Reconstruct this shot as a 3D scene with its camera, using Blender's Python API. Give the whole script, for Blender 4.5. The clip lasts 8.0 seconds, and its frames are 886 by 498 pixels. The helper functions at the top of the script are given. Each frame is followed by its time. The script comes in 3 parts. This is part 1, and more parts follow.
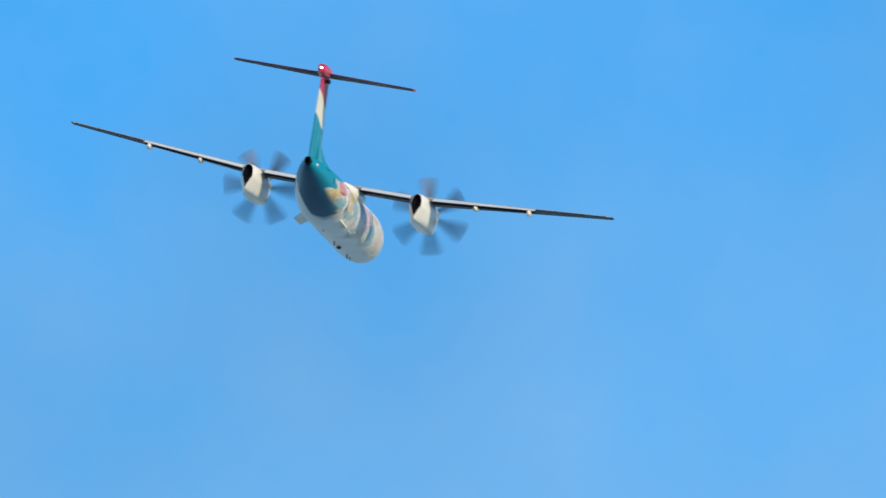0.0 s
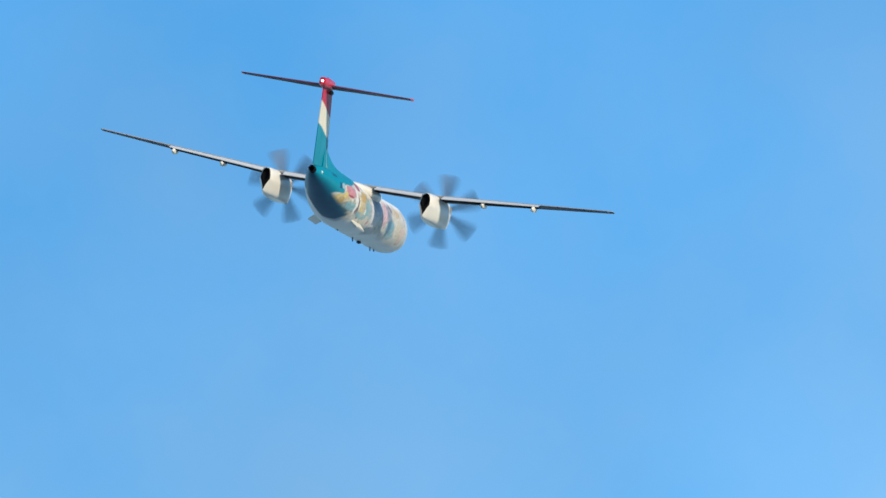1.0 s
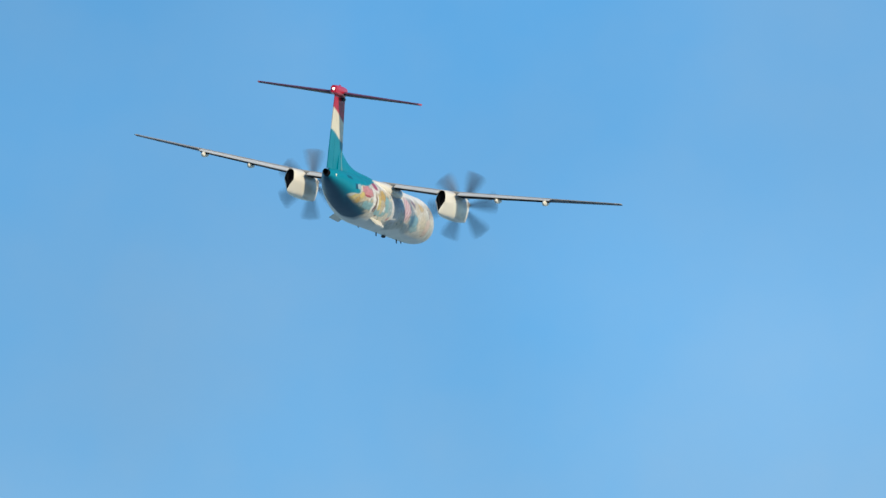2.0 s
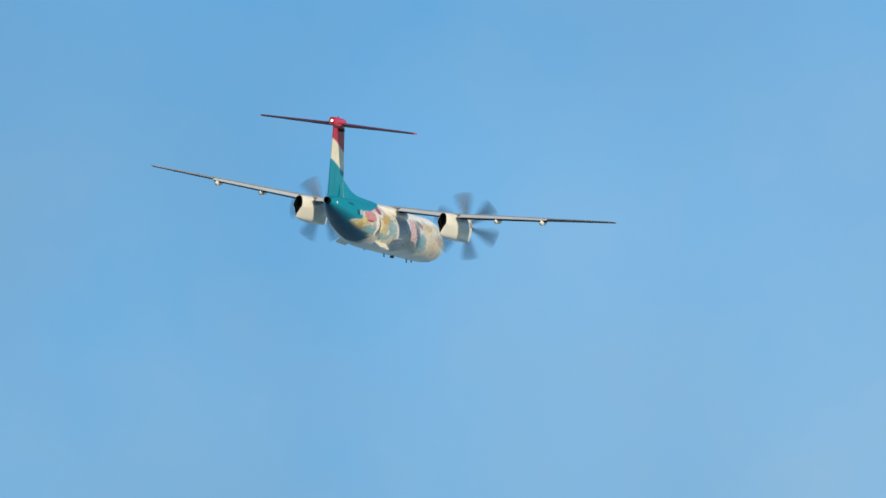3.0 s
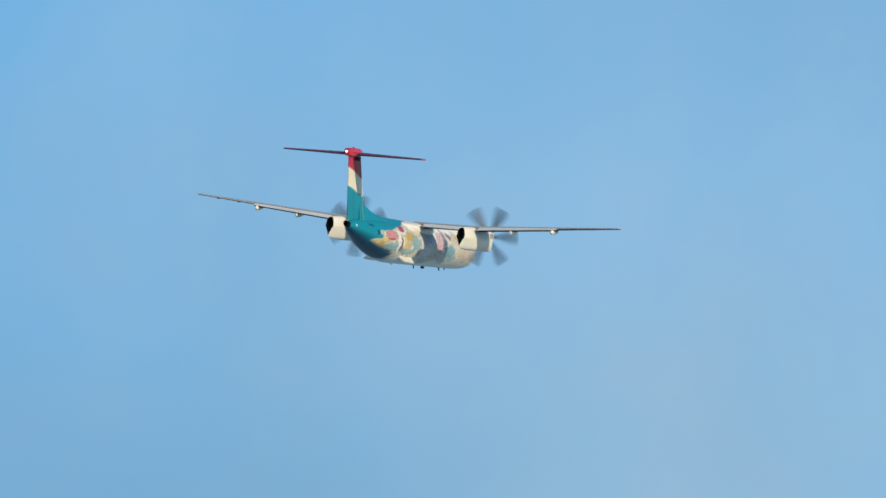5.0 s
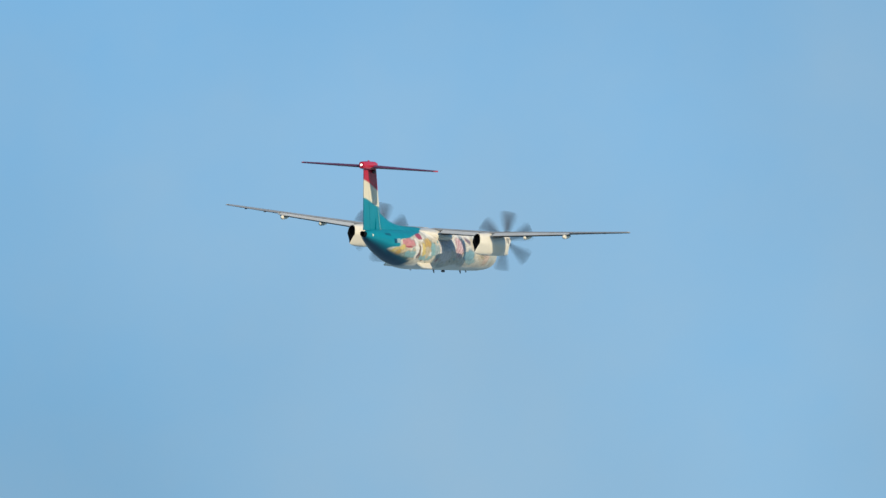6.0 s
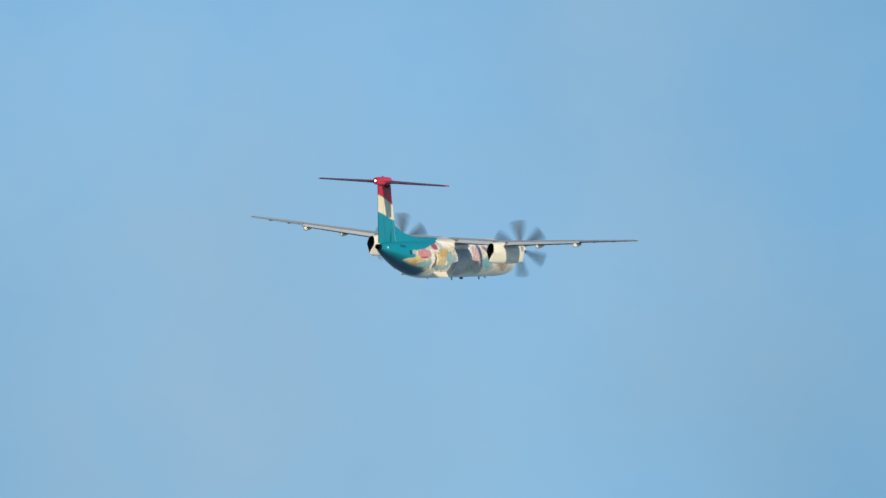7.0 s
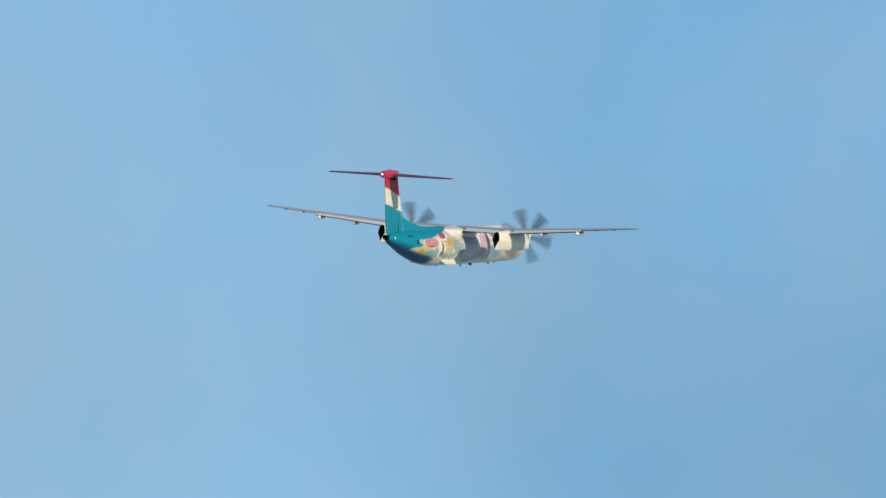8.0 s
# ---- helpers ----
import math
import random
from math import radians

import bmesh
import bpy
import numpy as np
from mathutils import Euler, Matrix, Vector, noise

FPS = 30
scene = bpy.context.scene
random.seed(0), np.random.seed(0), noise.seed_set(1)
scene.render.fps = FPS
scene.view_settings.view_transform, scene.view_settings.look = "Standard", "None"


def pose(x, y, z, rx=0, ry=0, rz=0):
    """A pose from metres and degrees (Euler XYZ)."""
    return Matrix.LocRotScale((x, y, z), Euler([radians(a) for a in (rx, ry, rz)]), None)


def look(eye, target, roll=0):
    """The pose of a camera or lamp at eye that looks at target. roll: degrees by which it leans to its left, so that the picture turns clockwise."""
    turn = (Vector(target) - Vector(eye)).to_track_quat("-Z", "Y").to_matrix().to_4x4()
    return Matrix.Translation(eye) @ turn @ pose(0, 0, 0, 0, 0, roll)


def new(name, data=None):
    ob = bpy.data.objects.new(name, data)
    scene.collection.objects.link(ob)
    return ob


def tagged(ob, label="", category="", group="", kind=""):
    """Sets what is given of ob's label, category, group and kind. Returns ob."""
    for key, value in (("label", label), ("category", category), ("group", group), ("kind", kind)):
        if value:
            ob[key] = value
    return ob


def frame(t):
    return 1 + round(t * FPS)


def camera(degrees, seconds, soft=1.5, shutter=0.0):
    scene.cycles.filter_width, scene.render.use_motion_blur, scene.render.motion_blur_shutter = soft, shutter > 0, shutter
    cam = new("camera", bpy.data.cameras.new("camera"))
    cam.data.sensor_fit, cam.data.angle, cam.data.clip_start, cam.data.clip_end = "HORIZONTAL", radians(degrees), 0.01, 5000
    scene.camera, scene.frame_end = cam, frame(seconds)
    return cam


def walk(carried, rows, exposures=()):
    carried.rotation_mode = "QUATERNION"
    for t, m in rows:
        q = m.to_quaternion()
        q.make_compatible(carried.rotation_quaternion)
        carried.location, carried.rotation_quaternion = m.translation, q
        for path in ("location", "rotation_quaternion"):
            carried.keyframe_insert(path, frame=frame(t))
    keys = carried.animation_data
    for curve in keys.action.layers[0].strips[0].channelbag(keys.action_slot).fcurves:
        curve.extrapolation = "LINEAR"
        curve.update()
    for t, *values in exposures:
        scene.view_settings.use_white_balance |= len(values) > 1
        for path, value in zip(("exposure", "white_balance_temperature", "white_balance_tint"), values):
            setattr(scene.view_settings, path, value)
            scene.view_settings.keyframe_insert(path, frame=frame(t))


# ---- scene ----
FOV = 2.2
EYE = (0.0, 0.0, 1.7)

CAMERA_ROWS = [
    (0.0, 0.2771, 11.9031), (0.1, 0.3335, 11.8471), (0.2, 0.3769, 11.7930), (0.3, 0.4228, 11.7374),
    (0.4, 0.4597, 11.6832), (0.5, 0.4925, 11.6327), (0.6, 0.5093, 11.5822), (0.7, 0.5248, 11.5319),
    (0.8, 0.5371, 11.4908), (0.9, 0.5590, 11.4485), (1.0, 0.5871, 11.4060), (1.1, 0.6200, 11.3563),
    (1.2, 0.6519, 11.3155), (2.3, 1.1206, 10.8900), (2.4, 1.1767, 10.8733), (2.5, 1.2380, 10.8589),
    (2.6, 1.3025, 10.8361), (2.7, 1.3392, 10.7995), (2.8, 1.3765, 10.7583), (2.9, 1.4130, 10.7103),
    (3.0, 1.4565, 10.6724), (3.1, 1.4978, 10.6298), (3.2, 1.5381, 10.5868), (3.3, 1.5777, 10.5458),
    (3.4, 1.6199, 10.5025), (3.5, 1.6776, 10.4691), (3.6, 1.7416, 10.4385), (3.7, 1.8159, 10.4121),
    (3.8, 1.8995, 10.3849), (3.9, 1.9798, 10.3624), (4.0, 2.0443, 10.3373), (4.1, 2.1033, 10.3147),
    (4.2, 2.1564, 10.2992), (4.3, 2.2128, 10.2927), (4.4, 2.2654, 10.2803), (4.5, 2.3171, 10.2620),
    (4.6, 2.3645, 10.2416), (4.7, 2.4089, 10.2173), (4.8, 2.4529, 10.1922), (4.9, 2.5011, 10.1695),
    (5.0, 2.5506, 10.1439), (5.1, 2.6040, 10.1257), (5.2, 2.6525, 10.1066), (6.3, 3.3283, 9.9054),
    (6.4, 3.3885, 9.8953), (6.5, 3.4510, 9.8847), (6.6, 3.5140, 9.8775), (6.7, 3.5770, 9.8642),
    (6.8, 3.6383, 9.8436), (6.9, 3.6947, 9.8200), (7.0, 3.7565, 9.8009), (7.1, 3.8153, 9.7761),
    (7.2, 3.8809, 9.7569), (7.3, 3.9483, 9.7375), (7.4, 4.0158, 9.7164), (7.5, 4.0841, 9.7004),
    (7.6, 4.1503, 9.6825), (7.7, 4.2186, 9.6710), (7.8, 4.2844, 9.6594), (7.9, 4.3503, 9.6496),
    (8.0, 4.4183, 9.6431),
]


def aim(pan, tilt):
    """The pose of the camera on its tripod: pan clockwise from +Y and tilt above the horizon, in degrees."""
    return pose(*EYE, 90 + tilt, 0, -pan)


cam = camera(FOV, 8.0, soft=1.45, shutter=0.5)
# the picture darkens a little and its white balance drifts from cool to neutral while the lens follows the airplane
BALANCE = [(0.0, 0.02, 6040, 12), (1.1, 0.0, 6050, 12), (2.4, -0.17, 6380, 10), (3.5, -0.20, 6480, 10), (5.0, -0.22, 6500, 10), (8.0, -0.22, 6500, 10)]
walk(cam, [(t, aim(p, q)) for t, p, q in CAMERA_ROWS], BALANCE)

# ---- sky and sun ----
SUN_AZ, SUN_EL = 130.0, 18.0

world = bpy.data.worlds.new("sky")
scene.world = world
world.use_nodes = True


def build_sky():
    nt = world.node_tree
    nt.nodes.clear()
    out = nt.nodes.new("ShaderNodeOutputWorld")
    bg = nt.nodes.new("ShaderNodeBackground")
    bg.inputs["Strength"].default_value = 0.1
    sky = nt.nodes.new("ShaderNodeTexSky")
    sky.sky_type = "NISHITA"
    sky.sun_disc = False
    sky.sun_elevation = radians(SUN_EL)
    sky.sun_rotation = radians(SUN_AZ)
    sky.air_density, sky.dust_density, sky.ozone_density = 1.0, 0.3, 3.0
    deep = nt.nodes.new("ShaderNodeHueSaturation")
    deep.inputs["Hue"].default_value, deep.inputs["Saturation"].default_value, deep.inputs["Value"].default_value = 0.505, 1.70, 1.68
    nt.links.new(sky.outputs["Color"], deep.inputs["Color"])
    # thin uneven haze, thicker towards the horizon and thinning in the east
    tc = nt.nodes.new("ShaderNodeTexCoord")
    sep = nt.nodes.new("ShaderNodeSeparateXYZ")
    nt.links.new(tc.outputs["Generated"], sep.inputs["Vector"])
    bank = nt.nodes.new("ShaderNodeMapRange")
    bank.interpolation_type = "SMOOTHSTEP"
    for k, v in (("From Min", 0.168), ("From Max", 0.218), ("To Min", 0.69), ("To Max", 0.34)):
        bank.inputs[k].default_value = v
    nt.links.new(sep.outputs["Z"], bank.inputs["Value"])
    east = nt.nodes.new("ShaderNodeMapRange")
    east.interpolation_type = "SMOOTHSTEP"
    for k, v in (("From Min", 0.070), ("From Max", 0.088), ("To Min", 0.0), ("To Max", -0.12)):
        east.inputs[k].default_value = v
    nt.links.new(sep.outputs["X"], east.inputs["Value"])
    drift = nt.nodes.new("ShaderNodeMapRange")
    drift.interpolation_type = "SMOOTHSTEP"
    for k, v in (("From Min", 0.008), ("From Max", 0.058), ("To Min", -0.045), ("To Max", 0.075)):
        drift.inputs[k].default_value = v
    nt.links.new(sep.outputs["X"], drift.inputs["Value"])
    base = nt.nodes.new("ShaderNodeMath")
    nt.links.new(bank.outputs["Result"], base.inputs[0])
    nt.links.new(drift.outputs["Result"], base.inputs[1])
    both = nt.nodes.new("ShaderNodeMath")
    nt.links.new(base.outputs[0], both.inputs[0])
    nt.links.new(east.outputs["Result"], both.inputs[1])
    nz = nt.nodes.new("ShaderNodeTexNoise")
    nz.inputs["Scale"].default_value = 62
    nz.inputs["Detail"].default_value = 6
    nz.inputs["Roughness"].default_value = 0.55
    nt.links.new(tc.outputs["Generated"], nz.inputs["Vector"])
    veil = nt.nodes.new("ShaderNodeMapRange")
    for k, v in (("From Min", 0.3), ("From Max", 0.7), ("To Min", -0.11), ("To Max", 0.11)):
        veil.inputs[k].default_value = v
    nt.links.new(nz.outputs["Fac"], veil.inputs["Value"])
    total = nt.nodes.new("ShaderNodeMath")
    total.use_clamp = True
    nt.links.new(both.outputs[0], total.inputs[0])
    nt.links.new(veil.outputs["Result"], total.inputs[1])
    mix = nt.nodes.new("ShaderNodeMix")
    mix.data_type = "RGBA"
    mix.inputs["B"].default_value = (3.42, 5.0, 6.35, 1)
    nt.links.new(total.outputs[0], mix.inputs["Factor"])
    nt.links.new(deep.outputs["Color"], mix.inputs["A"])
    # slow changes of brightness
    wide = nt.nodes.new("ShaderNodeTexNoise")
    wide.inputs["Scale"].default_value = 34
    wide.inputs["Detail"].default_value = 2
    nt.links.new(tc.outputs["Generated"], wide.inputs["Vector"])
    shade = nt.nodes.new("ShaderNodeMapRange")
    for k, v in (("From Min", 0.3), ("From Max", 0.7), ("To Min", 0.90), ("To Max", 1.07)):
        shade.inputs[k].default_value = v
    nt.links.new(wide.outputs["Fac"], shade.inputs["Value"])
    lit = nt.nodes.new("ShaderNodeVectorMath")
    lit.operation = "SCALE"
    nt.links.new(mix.outputs["Result"], lit.inputs[0])
    dim = nt.nodes.new("ShaderNodeMath")
    dim.operation = "MULTIPLY_ADD"
    dim.inputs[1].default_value = 0.4
    nt.links.new(east.outputs["Result"], dim.inputs[0])
    nt.links.new(shade.outputs["Result"], dim.inputs[2])
    # the haze is brighter in some directions: gain along the compass and with height, in stops at degrees
    gain = dim.outputs[0]
    for axis, degrees, stops in (
        ("X", (-0.3, 0.3, 0.9, 1.5, 2.7, 3.3, 3.9, 4.5, 5.3), (-0.03, -0.05, 0.03, 0.06, 0.07, 0.13, 0.20, 0.16, 0.06)),
        ("Z", (9.0, 9.4, 9.8, 10.2, 10.6, 11.0, 11.4, 11.8), (0.10, 0.03, 0.07, 0.19, 0.15, 0.08, 0.05, 0.0)),
    ):
        low, high = (math.sin(radians(g)) * (0.983 if axis == "X" else 1.0) for g in (degrees[0], degrees[-1]))
        along = nt.nodes.new("ShaderNodeMapRange")
        along.inputs["From Min"].default_value, along.inputs["From Max"].default_value = low, high
        nt.links.new(sep.outputs[axis], along.inputs["Value"])
        ramp = nt.nodes.new("ShaderNodeValToRGB")
        ramp.color_ramp.interpolation = "B_SPLINE"
        while len(ramp.color_ramp.elements) < len(degrees):
            ramp.color_ramp.elements.new(0.5)
        for i, (g, stop) in enumerate(zip(degrees, stops)):
            e = ramp.color_ramp.elements[i]
            e.position = (g - degrees[0]) / (degrees[-1] - degrees[0])
            e.color = (2**stop / 1.5,) * 3 + (1,)
        nt.links.new(along.outputs["Result"], ramp.inputs["Fac"])
        times = nt.nodes.new("ShaderNodeMath")
        times.operation = "MULTIPLY"
        nt.links.new(gain, times.inputs[0])
        nt.links.new(ramp.outputs["Color"], times.inputs[1])
        gain = times.outputs[0]
    full = nt.nodes.new("ShaderNodeMath")
    full.operation = "MULTIPLY"
    full.inputs[1].default_value = 1.5**2
    nt.links.new(gain, full.inputs[0])
    nt.links.new(full.outputs[0], lit.inputs["Scale"])
    nt.links.new(lit.outputs["Vector"], bg.inputs["Color"])
    nt.links.new(bg.outputs["Background"], out.inputs["Surface"])


build_sky()
sun = new("sun", bpy.data.lights.new("sun", "SUN"))
sun.data.energy, sun.data.angle, sun.data.color = 4.6, radians(0.53), (1.0, 0.87, 0.64)
sun_way = Vector((math.sin(radians(SUN_AZ)) * math.cos(radians(SUN_EL)), math.cos(radians(SUN_AZ)) * math.cos(radians(SUN_EL)), math.sin(radians(SUN_EL))))
sun.matrix_world = look(sun_way * 300, (0, 0, 0))


# ---- materials ----
def material(name, color, rough=0.4, metal=0.0, coat=0.0, grime=0.12, scale=1.2, bump=0.0, attribute="", glow=0.0, gloss=0.28, spec=0.5):
    """Painted or bare surface with two scales of wear; attribute: base colour from that colour attribute."""
    m = bpy.data.materials.new(name)
    m.use_nodes = True
    nt = m.node_tree
    b = nt.nodes["Principled BSDF"]
    tc = nt.nodes.new("ShaderNodeTexCoord")
    big = nt.nodes.new("ShaderNodeTexNoise")
    big.inputs["Scale"].default_value, big.inputs["Detail"].default_value = scale, 5
    small = nt.nodes.new("ShaderNodeTexNoise")
    small.inputs["Scale"].default_value, small.inputs["Detail"].default_value = scale * 14, 3
    for n in (big, small):
        nt.links.new(tc.outputs["Object"], n.inputs["Vector"])
    add = nt.nodes.new("ShaderNodeMath")
    add.operation = "MULTIPLY_ADD"
    add.inputs[1].default_value = 0.35
    nt.links.new(small.outputs["Fac"], add.inputs[0])
    nt.links.new(big.outputs["Fac"], add.inputs[2])
    rng = nt.nodes.new("ShaderNodeMapRange")
    rng.inputs["From Min"].default_value, rng.inputs["From Max"].default_value = 0.45, 0.95
    rng.inputs["To Min"].default_value, rng.inputs["To Max"].default_value = 0.0, grime
    nt.links.new(add.outputs[0], rng.inputs["Value"])
    mix = nt.nodes.new("ShaderNodeMix")
    mix.data_type = "RGBA"
    if attribute:
        at = nt.nodes.new("ShaderNodeAttribute")
        at.attribute_name = attribute
        nt.links.new(at.outputs["Color"], mix.inputs["A"])
    else:
        mix.inputs["A"].default_value = (*color, 1)
    mix.inputs["B"].default_value = (color[0] * 0.35 + 0.03, color[1] * 0.33 + 0.03, color[2] * 0.3 + 0.03, 1)
    nt.links.new(rng.outputs["Result"], mix.inputs["Factor"])
    nt.links.new(mix.outputs["Result"], b.inputs["Base Color"])
    rr = nt.nodes.new("ShaderNodeMapRange")
    rr.inputs["To Min"].default_value, rr.inputs["To Max"].default_value = rough * 0.8, min(1.0, rough * 1.3)
    nt.links.new(big.outputs["Fac"], rr.inputs["Value"])
    nt.links.new(rr.outputs["Result"], b.inputs["Roughness"])
    b.inputs["Metallic"].default_value = metal
    b.inputs["Specular IOR Level"].default_value = spec
    b.inputs["Coat Weight"].default_value = coat
    b.inputs["Coat Roughness"].default_value = gloss
    if bump:
        bp = nt.nodes.new("ShaderNodeBump")
        bp.inputs["Strength"].default_value = bump
        bp.inputs["Distance"].default_value = 0.01
        nt.links.new(small.outputs["Fac"], bp.inputs["Height"])
        nt.links.new(bp.outputs["Normal"], b.inputs["Normal"])
    if glow:
        b.inputs["Emission Color"].default_value = (*color, 1)
        b.inputs["Emission Strength"].default_value = glow
    return m


LIVERY = material("livery_paint", (0.04, 0.05, 0.06), rough=0.42, coat=0.10, spec=0.12, grime=0.10, scale=0.8, attribute="livery", gloss=0.1)
WHITE = material("cream_white_paint", (0.78, 0.715, 0.58), rough=0.4, coat=0.3, gloss=0.12, grime=0.14, scale=0.9)
WING = material("wing_paint_shaded_below", (0.1, 0.1, 0.1), rough=0.5, grime=0.16, scale=0.7, attribute="livery", spec=0.2)
DARK = material("dark_rubber_boot", (0.03, 0.03, 0.035), rough=0.5, grime=0.2)
SOOT_AND_SHADE = material("sooty_exhaust_and_shade", (0.004, 0.004, 0.0045), rough=0.9, grime=0.0, spec=0.1)
BLADE = material("propeller_composite", (0.016, 0.021, 0.036), rough=0.5, grime=0.2, scale=3)
STAB = material("tailplane_paint_shaded_below", (0.19, 0.02, 0.045), rough=0.45, grime=0.12, scale=1.2, attribute="livery", spec=0.12)
RED = material("red_paint", (0.50, 0.008, 0.03), rough=0.35, coat=0.2, grime=0.12)
VENT = material("grey_vent_mesh", (0.22, 0.22, 0.21), rough=0.6, grime=0.2)
STRIP = material("pale_edge_strip", (0.24, 0.44, 0.46), rough=0.4, grime=0.15)
LAMP = material("white_tail_lamp", (1.0, 0.97, 0.9), rough=0.2, grime=0.0, glow=2.0)


# unseen ground; its pale blue-grey is set to bounce light onto the belly
def ground_material():
    m = bpy.data.materials.new("pale_bounce_ground")
    m.use_nodes = True
    nt = m.node_tree
    b = nt.nodes["Principled BSDF"]
    tc = nt.nodes.new("ShaderNodeTexCoord")
    ramp = nt.nodes.new("ShaderNodeValToRGB")
    ramp.color_ramp.elements[0].position, ramp.color_ramp.elements[0].color = 0.35, (0.23, 0.345, 0.39, 1)
    ramp.color_ramp.elements[1].position, ramp.color_ramp.elements[1].color = 0.7, (0.32, 0.45, 0.49, 1)
    n1 = nt.nodes.new("ShaderNodeTexNoise")
    n1.inputs["Scale"].default_value, n1.inputs["Detail"].default_value = 0.02, 8
    n2 = nt.nodes.new("ShaderNodeTexNoise")
    n2.inputs["Scale"].default_value, n2.inputs["Detail"].default_value = 6, 4
    bp = nt.nodes.new("ShaderNodeBump")
    bp.inputs["Distance"].default_value = 0.05
    nt.links.new(tc.outputs["Object"], n1.inputs["Vector"])
    nt.links.new(tc.outputs["Object"], n2.inputs["Vector"])
    nt.links.new(n1.outputs["Fac"], ramp.inputs["Fac"])
    nt.links.new(ramp.outputs["Color"], b.inputs["Base Color"])
    nt.links.new(n2.outputs["Fac"], bp.inputs["Height"])
    nt.links.new(bp.outputs["Normal"], b.inputs["Normal"])
    b.inputs["Roughness"].default_value = 0.95
    return m


# ---- mesh helpers ----
def part(name, bm, mat, parent=None, label="", smooth=True):
    """Links a bmesh as one mesh object under a thing or a part."""
    bmesh.ops.recalc_face_normals(bm, faces=bm.faces)
    me = bpy.data.meshes.new(name)
    bm.to_mesh(me)
    bm.free()
    me.materials.append(mat)
    if smooth:
        me.polygons.foreach_set("use_smooth", [True] * len(me.polygons))
        me.set_sharp_from_angle(angle=radians(38))
    ob = new(name, me)
    if parent is not None:
        ob.parent = parent
    if label:
        tagged(ob, label)
    return ob


def loft(rings, close_ends=True):
    """A skin over closed rings with the same number of points."""
    bm = bmesh.new()
    vs = [[bm.verts.new(p) for p in ring] for ring in rings]
    n = len(rings[0])
    for a, b in zip(vs, vs[1:]):
        for i in range(n):
            bm.faces.new((a[i], a[(i + 1) % n], b[(i + 1) % n], b[i]))
    if close_ends:
        bm.faces.new(vs[0])
        bm.faces.new(list(reversed(vs[-1])))
    return bm


def hermite(keys, x):
    """Smooth value between keyed rows (x, a, b, ...), x rising."""
    xs = [k[0] for k in keys]
    if x <= xs[0]:
        return keys[0][1:]
    if x >= xs[-1]:
        return keys[-1][1:]
    i = max(j for j in range(len(xs)) if xs[j] <= x)
    h = xs[i + 1] - xs[i]
    u = (x - xs[i]) / h
    res = []
    for c in range(1, len(keys[0])):
        def slope(j):
            if 0 < j < len(xs) - 1:
                l, r = (keys[j][c] - keys[j - 1][c]) / (xs[j] - xs[j - 1]), (keys[j + 1][c] - keys[j][c]) / (xs[j + 1] - xs[j])
                return 0.0 if l * r <= 0 else 2 * l * r / (l + r)
            k = min(max(j, 1), len(xs) - 1)
            return (keys[k][c] - keys[k - 1][c]) / (xs[k] - xs[k - 1])
        p0, p1, m0, m1 = keys[i][c], keys[i + 1][c], slope(i) * h, slope(i + 1) * h
        res.append((2 * u**3 - 3 * u**2 + 1) * p0 + (u**3 - 2 * u**2 + u) * m0 + (-2 * u**3 + 3 * u**2) * p1 + (u**3 - u**2) * m1)
    return res


def oval(y, hw, zt, zb, n=48, power=2.0, x0=0.0):
    """A ring across the body at y: half width, top and bottom, a superellipse."""
    ring = []
    for i in range(n):
        a = 2 * math.pi * i / n
        c, s = math.cos(a), math.sin(a)
        e = 2 / power
        ring.append((x0 + hw * math.copysign(abs(c) ** e, c), y, (zt + zb) / 2 + (zt - zb) / 2 * math.copysign(abs(s) ** e, s)))
    return ring


def airfoil(chord, thick, a=0.0, b=1.0, n=14):
    """Closed outline of a wing section from fraction a to b of its chord: (distance aft of the leading edge, height)."""
    def half(u):
        return 5 * thick * chord * (0.2969 * math.sqrt(u) - 0.126 * u - 0.3516 * u * u + 0.2843 * u**3 - 0.1015 * u**4) + 0.006 * chord * u
    us = [a + (b - a) * (1 - math.cos(math.pi * i / n)) / 2 for i in range(n + 1)]
    top = [(u * chord, half(u) * 1.1 + 0.004) for u in us]
    low = [(u * chord, -half(u) * 0.62 - 0.004) for u in reversed(us)]
    return top + low


def paint(ob, colour_of):
    """Fill the colour attribute of a mesh with its livery."""
    me = ob.data
    at = me.color_attributes.new("livery", "FLOAT_COLOR", "POINT")
    cols = np.ones((len(me.vertices), 4), np.float32)
    for i, v in enumerate(me.vertices):
        cols[i, :3] = colour_of(v.co.x, v.co.y, v.co.z)
    at.data.foreach_set("color", cols.ravel())


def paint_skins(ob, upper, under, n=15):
    """Colour a lofted wing section: paint for the upper skin, painted shade below."""
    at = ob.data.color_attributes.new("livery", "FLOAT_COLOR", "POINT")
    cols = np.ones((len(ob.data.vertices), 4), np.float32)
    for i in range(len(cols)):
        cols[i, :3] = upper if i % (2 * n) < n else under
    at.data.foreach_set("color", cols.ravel())


